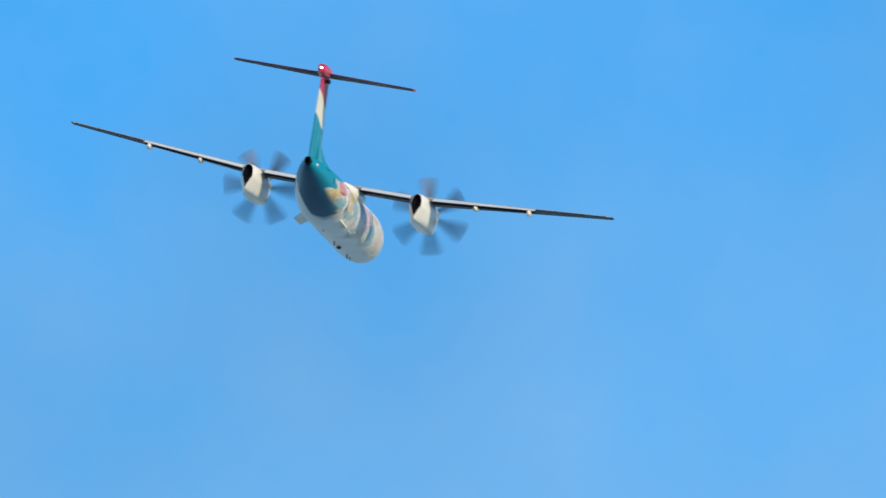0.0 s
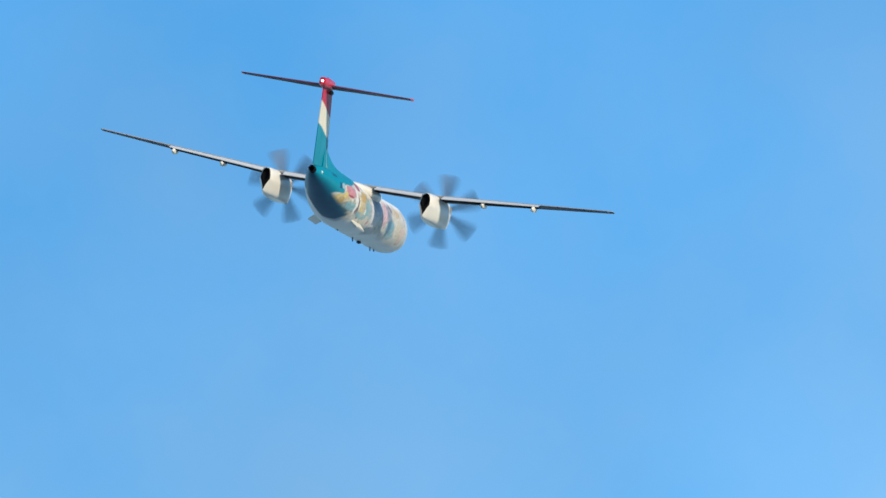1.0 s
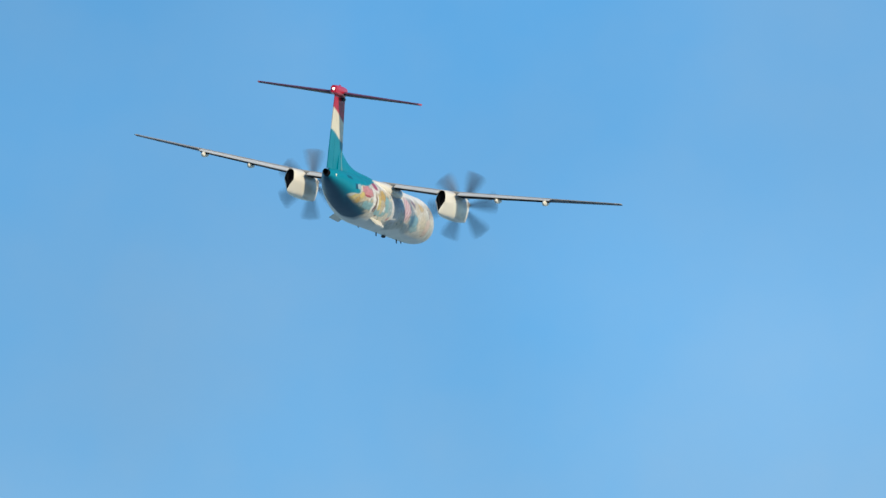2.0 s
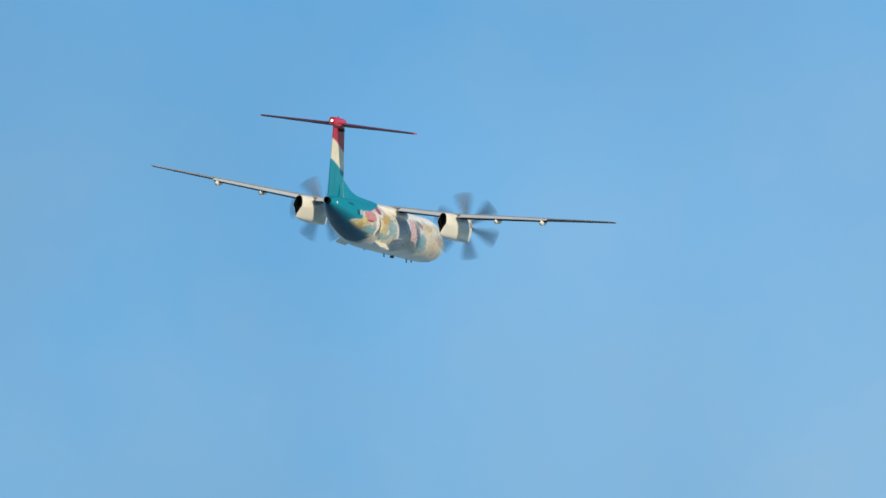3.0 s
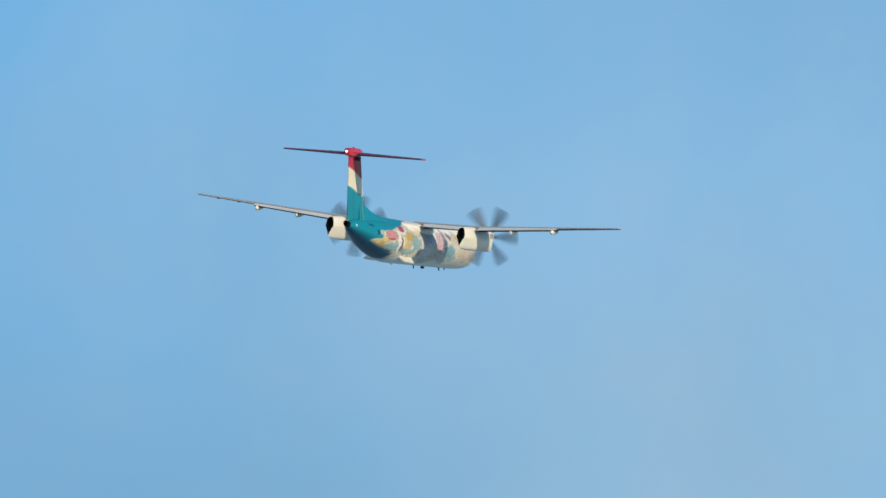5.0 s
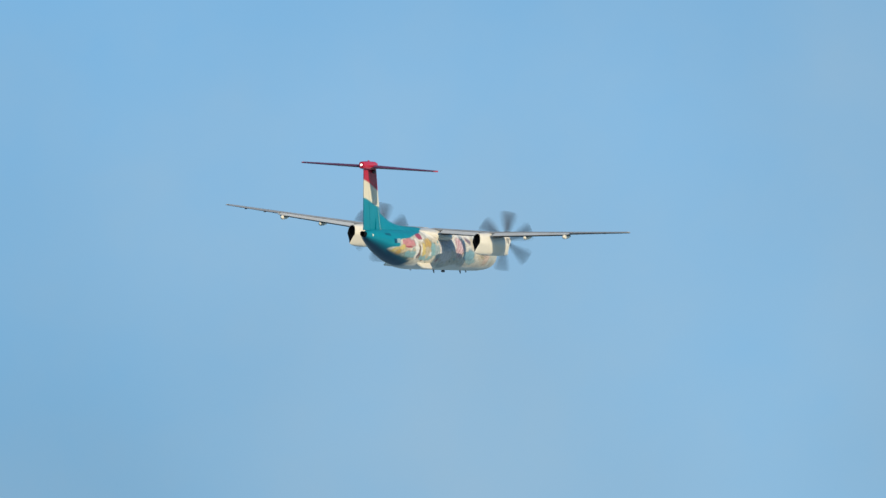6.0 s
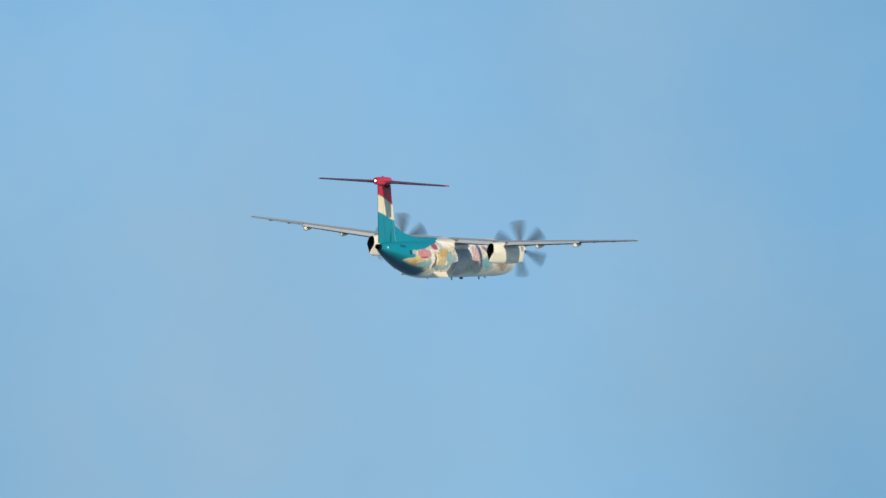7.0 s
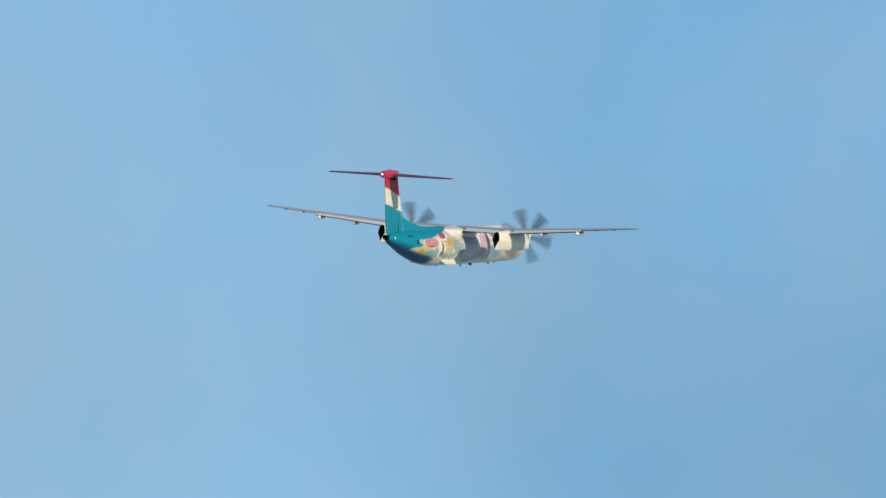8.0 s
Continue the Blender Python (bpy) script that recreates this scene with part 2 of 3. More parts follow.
# ---- setting ----
def build_ground():
    bm = bmesh.new()
    rings = [(4 * 1.35**i) for i in range(26)]
    n = 72
    centre = bm.verts.new((0, 0, 0))
    prev = None
    for r in rings:
        cur = [bm.verts.new((r * math.cos(2 * math.pi * i / n), r * math.sin(2 * math.pi * i / n), -0.15 + 0.3 * noise.noise((r * 0.01, i * 0.3, 0)) if r > 20 else 0.0)) for i in range(n)]
        for i in range(n):
            if prev is None:
                bm.faces.new((centre, cur[i], cur[(i + 1) % n]))
            else:
                bm.faces.new((prev[i], cur[i], cur[(i + 1) % n], prev[(i + 1) % n]))
        prev = cur
    ob = part("ground", bm, ground_material())
    tagged(ob, "flat unseen ground, pale blue-grey to bounce light up", "ground", kind="structure")


build_ground()

# ---- airplane: x to its right wing, y to its nose, z up, from the fuselage axis below the wing's trailing edge ----
airplane = new("passenger_airplane")
tagged(airplane, "twin-propeller passenger airplane, teal red and cream livery, flying", "airplane")

TEAL = (0.0004, 0.215, 0.29)
NAVY = (0.001, 0.062, 0.112)
CREAM = (0.70, 0.64, 0.49)
CRIMSON = (0.44, 0.007, 0.03)
HUES = {
    "pink": (0.55, 0.21, 0.22), "red": (0.34, 0.010, 0.06), "gold": (0.53, 0.35, 0.10), "yellow": (0.63, 0.49, 0.16),
    "grey": (0.24, 0.30, 0.27), "sea": (0.20, 0.38, 0.40), "blue": (0.07, 0.27, 0.36), "plum": (0.09, 0.04, 0.10),
    "brown": (0.13, 0.07, 0.05), "white": (0.76, 0.735, 0.665), "orange": (0.60, 0.42, 0.32), "moss": (0.07, 0.15, 0.10), "rose": (0.66, 0.46, 0.46), "lilac": (0.68, 0.66, 0.66), "sky": (0.30, 0.40, 0.42), "sand": (0.52, 0.43, 0.28),
}
# painted patches on the side: colour, y, z, half length, half height, slant
PATCHES_AFT = [
    ("sand", -9.4, -0.25, 1.7, 0.35, 0.2), ("grey", -8.6, -0.45, 1.6, 0.28, 0.0), ("sand", -6.4, -0.30, 1.1, 0.40, 0.0), ("sand", -4.0, 0.15, 1.9, 0.55, 0.0), ("sea", -3.9, -0.50, 1.7, 0.20, 0.0),
    ("yellow", -10.2, -0.06, 1.1, 0.20, 0.30), ("sand", -9.2, 0.02, 1.0, 0.26, 0.2), ("gold", -9.55, -0.20, 0.45, 0.22, 0.4), ("yellow", -9.0, 0.18, 0.5, 0.16, 0.3),
    ("moss", -8.5, -0.58, 1.0, 0.14, 0.0), ("sea", -7.3, -0.28, 1.25, 0.26, 0.0), ("pink", -7.8, 0.52, 1.45, 0.32, 0.0), ("red", -7.7, 0.20, 0.8, 0.07, 0.0),
    ("white", -6.05, 0.10, 0.40, 0.75, 0.0), ("brown", -5.5, 0.02, 0.20, 0.50, 0.0), ("white", -5.05, 0.1, 0.24, 0.45, 0.0), ("plum", -5.75, -0.30, 0.14, 0.22, 0.0),
    ("white", -4.85, 0.96, 1.15, 0.38, 0.0), ("red", -4.8, 0.97, 0.85, 0.28, 0.0), ("yellow", -4.5, 0.02, 0.42, 0.52, 0.2), ("gold", -3.35, 0.52, 0.95, 0.31, 0.0),
    ("sand", -3.6, -0.25, 0.5, 0.35, 0.0), ("white", -2.75, -0.22, 0.45, 0.16, 0.0), ("sea", -2.2, 0.05, 0.65, 0.55, 0.0),
]
PATCHES_FORE = [
    ("sky", -1.0, -0.1, 0.7, 0.5, 0.0), ("lilac", 0.9, 0.1, 1.6, 1.0, 0.0), ("white", 2.9, 0.45, 0.8, 0.5, 0.0), ("rose", 4.4, 0.2, 1.1, 0.70, 0.15),
    ("plum", 6.8, 0.76, 0.55, 0.28, -0.5), ("sand", 8.0, 0.5, 0.7, 0.4, 0.0), ("gold", 9.3, 0.62, 0.7, 0.26, 0.0), ("sea", 7.6, -0.64, 1.3, 0.20, 0.0), ("blue", 6.9, -0.26, 1.4, 0.38, 0.0),
    ("sand", 9.8, -0.10, 0.8, 0.5, 0.0), ("orange", 11.4, -0.35, 0.8, 0.50, 0.0),
]
random.seed(11)
FLECKS = [(random.choice(("pink", "sea", "sky", "sand", "white", "gold", "brown", "moss", "grey")), random.uniform(-8.5, 12.5), random.uniform(-0.9, 0.8), random.uniform(0.10, 0.34), random.uniform(0.04, 0.12), random.uniform(-0.8, 0.8)) for _ in range(70)]


def mixed(a, b, k):
    k = min(1.0, max(0.0, k))
    return tuple(p + (q - p) * k for p, q in zip(a, b))


def fuselage_colour(x, y0, z):
    y = y0
    hw, zt, zb = hermite(FUSELAGE, y)
    up = (2 * z - zt - zb) / (zt - zb)
    # artwork: crowded muted shapes on pale cream, white belly and roof
    c = mixed(mixed(HUES["white"], HUES["sand"], 0.5), HUES["sky"], 0.18 + 0.5 * noise.noise((y * 0.5, z * 1.2, 3)))
    c = mixed(c, HUES["sand"], 0.9 * noise.noise((y * 0.9, z * 2.0, 13)))
    y, z = y + 0.22 * noise.noise((y * 1.6, z * 3.5, 21)), z + 0.10 * noise.noise((y * 1.3, z * 3.0, 31))
    for name, py, pz, ry, rz, sl in (*FLECKS, *PATCHES_AFT, *PATCHES_FORE):
        if abs(y - py) < ry * 2 and abs(z - pz) < rz * 2 + 1:
            d = ((y - py) / ry) ** 2 + ((z - pz - sl * (y - py) * 0.6) / rz) ** 2
            d += 0.6 * noise.noise((y * 2.3, z * 4.6, py)) + 0.35 * noise.noise((y * 6, z * 9, py))
            c = mixed(c, mixed(HUES[name], HUES["white"], 0.12 if py > 2 else 0.0), min(0.92, (1.1 - d) * 2.2))
            if abs(d - 0.95) < 0.22 and name not in ("white", "sand", "lilac", "sky"):  # drawn outline
                c = mixed(c, HUES["brown"], 0.32 * (1 - abs(d - 0.95) / 0.22))
    if ((y - 4.5) / 1.1) ** 2 + ((z - 0.2) / 0.70) ** 2 < 1 and math.floor(3.0 * y - 5.0 * z) % 2 == 0:
        c = mixed(c, HUES["red"], 0.38)
    c = tuple(v * (0.92 + 0.30 * noise.noise((y * 4.0, z * 7.0, 17))) for v in c)
    c = mixed(c, HUES["white"], (-0.70 + 0.25 * noise.noise((y * 0.35, 1, 7)) - up) * 8)
    if y > -4.2:
        c = mixed(c, HUES["white"], (up - (0.62 if y > -3.0 else 0.86) + 0.2 * noise.noise((y * 0.9, 2, 4))) * 7)
    # deep blue under the tail, then the teal with its edge running aft and down
    y = y0
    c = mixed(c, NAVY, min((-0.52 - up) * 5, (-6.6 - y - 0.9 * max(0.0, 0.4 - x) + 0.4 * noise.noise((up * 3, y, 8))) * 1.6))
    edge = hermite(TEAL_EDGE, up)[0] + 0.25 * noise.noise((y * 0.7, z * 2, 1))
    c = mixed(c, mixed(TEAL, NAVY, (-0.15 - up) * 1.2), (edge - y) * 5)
    # the far flank stays white below the teal
    c = mixed(c, HUES["white"], min((-0.62 + 0.17 * min(2.4, y + 10.0) - x) * 8, (0.45 - up) * 4, (-5.0 - y) * 2))
    # small dark marking bars on the teal, and a pale box with a dark edge before the artwork
    if z > 0 and abs(y + 11.4) < 0.5 and abs(up - 0.60) < 0.09:
        c = mixed(c, NAVY, 0.8)
    if z > 0 and abs(y + 10.0) < 0.6 and abs(z - 0.60) < 0.13:
        c = NAVY if y < -10.1 else HUES["sky"]
    return c


TEAL_EDGE = [(-1.0, -9.5), (-0.65, -11.3), (-0.45, -11.0), (-0.25, -10.35), (-0.02, -9.55), (0.28, -9.35), (0.42, -8.9), (0.60, -7.0), (0.74, -5.6), (0.86, -3.9), (1.0, -1.9)]
FUSELAGE = [  # y, half width, top, bottom
    (-14.85, 0.17, 1.08, 0.73), (-14.3, 0.34, 1.18, 0.50), (-12.6, 0.68, 1.30, 0.05), (-10.2, 1.02, 1.34, -0.55), (-8.0, 1.22, 1.345, -0.98),
    (-6.0, 1.32, 1.345, -1.27), (-4.2, 1.345, 1.345, -1.345), (11.6, 1.345, 1.345, -1.345), (13.0, 1.30, 1.25, -1.33), (14.3, 1.14, 0.92, -1.27),
    (15.5, 0.82, 0.38, -1.10), (16.3, 0.44, -0.02, -0.82), (16.68, 0.06, -0.36, -0.48),
]


def build_fuselage():
    ys = np.concatenate([np.arange(-14.85, 14.0, 0.10), np.arange(14.0, 16.69, 0.08)])
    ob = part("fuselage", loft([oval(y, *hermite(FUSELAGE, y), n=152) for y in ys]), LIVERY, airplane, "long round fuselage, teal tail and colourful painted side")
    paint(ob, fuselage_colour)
    # sooty outlet of the auxiliary power unit in the tail cone
    rings = [oval(y, w, z + h, z - h, n=24) for y, w, z, h in ((-14.70, 0.20, 0.91, 0.21), (-15.3, 0.16, 0.96, 0.18), (-15.3, 0.13, 0.96, 0.15), (-14.95, 0.12, 0.94, 0.13))]
    part("exhaust_outlet", loft(rings), SOOT_AND_SHADE, airplane, "black tail-cone exhaust outlet")
    # round white disc on each side of the tail cone stands for a glint
    for s in (-1, 1):
        rings = [[(s * (0.36 + d), -14.0 + w * math.cos(a), 0.90 + w * math.sin(a)) for a in [i * math.pi / 8 for i in range(16)]] for d, w in ((0.0, 0.09), (0.05, 0.085), (0.075, 0.04))]
        part("tail_cone_glint", loft(rings), WHITE, airplane, "small white disc painted as a glint on the tail cone")
    # fairing where the wing crosses the roof
    keys = [(-2.7, 0.45, 1.36, 1.1), (-1.9, 0.80, 1.40, 0.9), (-0.5, 1.16, 1.44, 0.55), (1.5, 1.26, 1.48, 0.45), (3.4, 1.12, 1.44, 0.6), (5.2, 0.5, 1.36, 1.0)]
    ys = np.linspace(-2.7, 5.2, 41)
    part("wing_fairing", loft([oval(y, *hermite(keys, y), n=40, power=2.4) for y in ys]), WHITE, airplane, "white fairing over the wing root")
    # pair of belly strakes
    for s in (-1, 1):
        bm = bmesh.new()
        a = [(0.95, -1.75, -0.90), (0.95, -5.0, -0.88), (1.36, -4.7, -1.20), (1.32, -2.3, -1.26)]
        q = [bm.verts.new((s * x, y, z)) for x, y, z in a] + [bm.verts.new((s * x + s * 0.05, y, z + 0.06)) for x, y, z in a]
        for f in ((0, 1, 2, 3), (4, 7, 6, 5), (0, 4, 5, 1), (1, 5, 6, 2), (2, 6, 7, 3), (3, 7, 4, 0)):
            bm.faces.new([q[i] for i in f])
        part("belly_strake", bm, WHITE, airplane, "white angled belly strake", smooth=False)
    # blade aerials and a beacon under the belly
    for y, h, l in ((2.8, 0.22, 0.35), (9.4, 0.22, 0.35), (10.8, 0.14, 0.3), (-3.0, 0.10, 0.3)):
        rings = [[(0.03 * math.cos(a), y + k * 0.18 - (l * (1 - 0.45 * k)) * math.sin(a) / 1.0 * 0.5, -1.33 - h * k) for a in [i * math.pi / 6 for i in range(12)]] for k in (0, 0.5, 1)]
        part("blade_aerial", loft(rings), DARK, airplane, "dark blade aerial under the belly")
    rings = [oval(5.2 + dy, w, -1.33, -1.33 - h, n=14) for dy, w, h in ((-0.18, 0.03, 0.03), (-0.1, 0.11, 0.14), (0, 0.14, 0.18), (0.1, 0.11, 0.14), (0.18, 0.03, 0.03))]
    part("belly_beacon", loft(rings), DARK, airplane, "small dark beacon dome under the belly")


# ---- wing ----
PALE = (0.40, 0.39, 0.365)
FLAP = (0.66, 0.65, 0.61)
# dark of the shaded wing underside, put into its colour
UNDER_SHADE = (0.055, 0.06, 0.075)
INCIDENCE = -0.008
DIHEDRAL = 0.0796  # with the wing bent up in flight


def wing_place(x):
    """Leading edge y, trailing edge y, height of the chord line at the trailing edge, thickness."""
    k = max(0.0, x - 4.4) / 9.81
    return 2.55 - 1.5 * k, -0.5 - 0.1 * min(x, 4.4) + 0.74 * k, 1.34 + DIHEDRAL * max(0.0, x - 4.4), 0.108 - 0.018 * k


def wing_ring(x, s, a=0.0, b=1.0, drop=0.0, aft=0.0, droop=0.0):
    lead, trail, z, th = wing_place(x)
    c = lead - trail
    ring = []
    for d, h in airfoil(c, th, a, b):
        y, zz = lead - d, z + INCIDENCE * (c - d) + h
        if droop:  # turn about the flap's nose
            py, pz = lead - a * c, z + INCIDENCE * c * (1 - a)
            dy, dz = y - py, zz - pz
            ca, sa = math.cos(droop), math.sin(droop)
            y, zz = py + dy * ca - dz * sa, pz + dy * sa + dz * ca
        ring.append((s * x, y - aft, zz - drop))
    return ring


def build_wing(s):
    xs = [0.3, 1.2, 2.4, 3.6, 4.4, 5.6, 7.2, 8.8, 10.3, 11.6, 12.8, 13.6, 14.0]
    wing = part("wing", loft([wing_ring(x, s, 0.0, 0.74) for x in xs] + [wing_ring(14.17, s, 0.06, 0.70)]), WING, airplane, "long straight wing, pale above, painted dark below for shade")
    paint_skins(wing, PALE, UNDER_SHADE)
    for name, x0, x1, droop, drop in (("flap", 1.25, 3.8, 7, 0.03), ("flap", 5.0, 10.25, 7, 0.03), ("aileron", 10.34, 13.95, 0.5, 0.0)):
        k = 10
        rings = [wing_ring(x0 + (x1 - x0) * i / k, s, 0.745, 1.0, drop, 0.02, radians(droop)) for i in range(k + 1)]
        paint_skins(part(name, loft(rings), WING, wing, "flap set a little down, shade painted below" if name == "flap" else "narrow aileron, shade painted below"), FLAP if name == "flap" else PALE, UNDER_SHADE)
    # black strips added for the shade under the flaps, thickest inboard
    for x0, x1, h0, h1 in ((1.3, 3.75, 0.09, 0.07), (5.05, 10.2, 0.10, 0.04)):
        rings = []
        for i in range(7):
            x = x0 + (x1 - x0) * i / 6
            lead, trail, z, th = wing_place(x)
            h = h0 + (h1 - h0) * i / 6
            top = z - 0.13
            rings.append([(s * x, trail + 0.10, top + 0.02), (s * x, trail + 0.75, top + 0.04), (s * x, trail + 0.75, top - h * 0.8), (s * x, trail + 0.30, top - h * 0.8), (s * x, trail + 0.14, top - h * 0.3)])
        part("flap_shade_strip", loft(rings), SOOT_AND_SHADE, wing, "black strip standing in for shade under the flap", smooth=False)
    # rubber de-icing boot along the leading edge
    rings = [wing_ring(x, s, 0.0, 0.045, 0.0, -0.012) for x in (5.2, 7, 9, 11, 13.2, 14.0)]
    part("deicing_boot", loft(rings), DARK, wing, "black rubber de-icing boot")
    # flap-track fairings
    for x, z in ((7.23, 1.49), (9.97, 1.73)):
        keys = [(-0.85, 0.02, 0.02), (-0.7, 0.09, 0.11), (-0.4, 0.13, 0.17), (0.3, 0.12, 0.15), (1.1, 0.03, 0.05)]
        rings = []
        for i in range(15):
            y = -0.85 + 1.95 * i / 14
            w, h = hermite(keys, y)
            zc = z - 0.17 + 0.03 * y
            rings.append(oval(y, w, zc + h, zc - h, n=16, x0=s * x))
        part("flap_fairing", loft(rings), WHITE, wing, "white teardrop flap-track fairing")
    # small dark hinge pods under the aileron
    for x in (11.3, 12.7):
        lead, trail, z, th = wing_place(x)
        rings = [oval(trail + d, w, z + w * 0.4, z - 0.02 - w * 1.2, n=12, x0=s * x) for d, w in ((-0.06, 0.015), (0.02, 0.05), (0.3, 0.06), (0.6, 0.015))]
        part("hinge_pod", loft(rings), DARK, wing, "small dark hinge pod")
    # rounded tip
    rings = []
    for x, k in ((14.10, 1.0), (14.2, 0.8), (14.26, 0.4)):
        lead, trail, z, th = wing_place(x)
        c = (lead - trail) * k
        rings.append([(s * x, lead - (lead - trail) * (1 - k) * 0.4 - d, z + INCIDENCE * (c - d) + h * k) for d, h in airfoil(c, th)])
    paint_skins(part("wing_tip", loft(rings), WING, wing, "rounded grey wing tip"), PALE, UNDER_SHADE)


# ---- engines ----
NX = 4.42
HUB = (4.62, 0.93)
# y, narrowing of the nacelle's lower half, the power of that narrowing, squareness of the lower half
BOAT_TAIL = [(-2.55, 0.90, 0.75, 2.2), (-2.0, 0.66, 0.8, 2.6), (-0.8, 0.34, 0.9, 4.0), (0.8, 0.18, 1.0, 4.5), (4.2, 0.14, 1.0, 4.5)]
NACELLE = [  # y, half width, top, bottom
    (-2.55, 0.27, 1.37, 0.12), (-2.1, 0.37, 1.41, 0.02), (-1.2, 0.48, 1.44, -0.05), (0.5, 0.56, 1.46, -0.08),
    (2.4, 0.58, 1.47, -0.09), (3.6, 0.55, 1.44, -0.08), (4.05, 0.48, 1.38, -0.02), (4.18, 0.40, 1.30, 0.08),
]


def build_engine(s):
    x0 = s * NX
    rake = 0.35

    def skin(y, a, proud=0.0):
        """A point of the nacelle's skin at y and the angle a round it; the lower half narrows downward, most at the tail."""
        hw, zt, zb = hermite(NACELLE, y)
        c, d = math.cos(a), math.sin(a)
        narrow, power, square = hermite(BOAT_TAIL, y)
        e = 2 / (square if d < 0 else 2.5)
        x, z = (hw + proud) * math.copysign(abs(c) ** e, c), (zt + zb) / 2 + ((zt - zb) / 2 + proud) * math.copysign(abs(d) ** e, d)
        if d < 0:
            x *= 1 - narrow * abs(d) ** (e * power)
        k = max(0.0, min(1.0, (0.5 - y) / 3.0))
        return (x0 + x, y - (0.96 - z) * rake * k, z)

    def panel(rows):
        """A thin plate on the skin from rows of (y, angle)."""
        bm = bmesh.new()
        vs = [[[bm.verts.new(skin(y, a, p)) for y, a in row] for row in rows] for p in (-0.01, 0.008)]
        n, m = len(rows) - 1, len(rows[0]) - 1
        for i in range(n):
            for j in range(m):
                for g in vs:
                    bm.faces.new((g[i][j], g[i + 1][j], g[i + 1][j + 1], g[i][j + 1]))
        lo, hi = vs
        border = [(i, 0) for i in range(n)] + [(n, j) for j in range(m)] + [(i, m) for i in range(n, 0, -1)] + [(0, j) for j in range(m, 0, -1)]
        for (i, j), (p, q) in zip(border, border[1:] + border[:1]):
            bm.faces.new((lo[i][j], lo[p][q], hi[p][q], hi[i][j]))
        return bm

    def raked(ring):
        return [(x, y - (0.96 - z) * rake, z) for x, y, z in ring]
    ys = [-2.55, -2.45, -2.3, -2.1, -1.9, -1.6, -1.2, -0.8, -0.4, 0.0, 0.6, 1.2, 1.8, 2.4, 3.0, 3.4, 3.7, 3.9, 4.05, 4.12, 4.18]

    def tear(ring):  # the exhaust narrows downward like a drop
        return [(x0 + (x - x0) * min(1.12, max(0.55, 0.95 + 0.9 * (z - 0.98))), y, z) for x, y, z in ring]
    bore = [tear(raked(oval(y, w, 0.98 + w * 1.5, 0.98 - w * 1.5, n=56, x0=x0))) for y, w in ((-1.3, 0.19), (-2.57, 0.225))]
    nac = part("engine_nacelle", loft(bore + [[skin(y, 2 * math.pi * i / 56) for i in range(56)] for y in ys]), WHITE, airplane, "cream-white engine nacelle under the wing")
    # exhaust pipe: a raked oval stub, hollow and sooty
    rings = []
    for y, w, h in ((-2.40, 0.222, 0.35), (-2.60, 0.220, 0.345), (-2.60, 0.205, 0.325), (-1.9, 0.195, 0.30), (-1.36, 0.175, 0.26)):
        rings.append(tear(raked(oval(y, w, 0.98 + h, 0.98 - h, n=28, x0=x0))))
    part("exhaust_pipe", loft(rings), SOOT_AND_SHADE, nac, "black sooty oval exhaust")
    # chin inlet
    rings = [oval(y, w, z + h, z - h, n=24, power=3, x0=x0) for y, w, z, h in ((3.95, 0.36, 0.10, 0.14), (4.26, 0.36, 0.10, 0.15), (4.26, 0.31, 0.10, 0.11), (4.0, 0.28, 0.10, 0.09))]
    part("chin_inlet", loft(rings), WHITE, nac, "cream-white chin air inlet")
    # gear doors on both sides of the keel
    for d in (-1, 1):
        rows = [[(y, -math.pi / 2 + d * radians(g)) for g in (1, 10, 20, 30)] for y in (-0.3, 0.3, 0.9, 1.5, 2.1)]
        part("gear_door", panel(rows), WHITE, nac, "closed white gear door")
    # sooty plate that closes the tail round the exhaust
    rings = [[(x, y - d, z) for x, y, z in (skin(-2.55, 2 * math.pi * i / 56, p) for i in range(56))] for d, p in ((-0.02, -0.012), (0.012, -0.012))]
    inner = tear(raked(oval(-2.575, 0.205, 0.98 + 0.325, 0.98 - 0.325, n=56, x0=x0)))
    part("tail_plate", loft(rings + [inner], close_ends=False), SOOT_AND_SHADE, nac, "black sooty plate round the exhaust")
    # cooling vents on both flanks
    for d in (-1, 1):
        for y, z in ((3.05, 0.98), (3.45, 0.95)):
            bm = bmesh.new()
            bmesh.ops.create_cube(bm, size=1, matrix=Matrix.Translation((x0 + d * 0.565, y, z)) @ Matrix.Diagonal((0.03, 0.16, 0.34, 1)))
            bmesh.ops.bevel(bm, geom=bm.edges[:], offset=0.012, segments=1, affect="EDGES")
            part("cooling_vent", bm, VENT, nac, "grey cooling vent")
    prop = new("propeller")
    prop.parent = airplane
    tagged(prop, "spinning six-blade dark grey propeller")
    keys = [(-0.25, 0.36), (0.0, 0.37), (0.3, 0.31), (0.6, 0.18), (0.78, 0.03)]
    part("spinner", loft([oval(-0.25 + 1.03 * i / 14, *(lambda r: (r, r, -r))(hermite(keys, -0.25 + 1.03 * i / 14)[0]), n=28) for i in range(15)]), WHITE, prop, "white pointed spinner")
    keys = [(0.25, 0.16, 0.10, 62), (0.6, 0.26, 0.06, 52), (1.1, 0.44, 0.035, 40), (1.6, 0.52, 0.025, 32), (1.95, 0.46, 0.018, 28), (2.05, 0.22, 0.012, 27)]
    rings = []
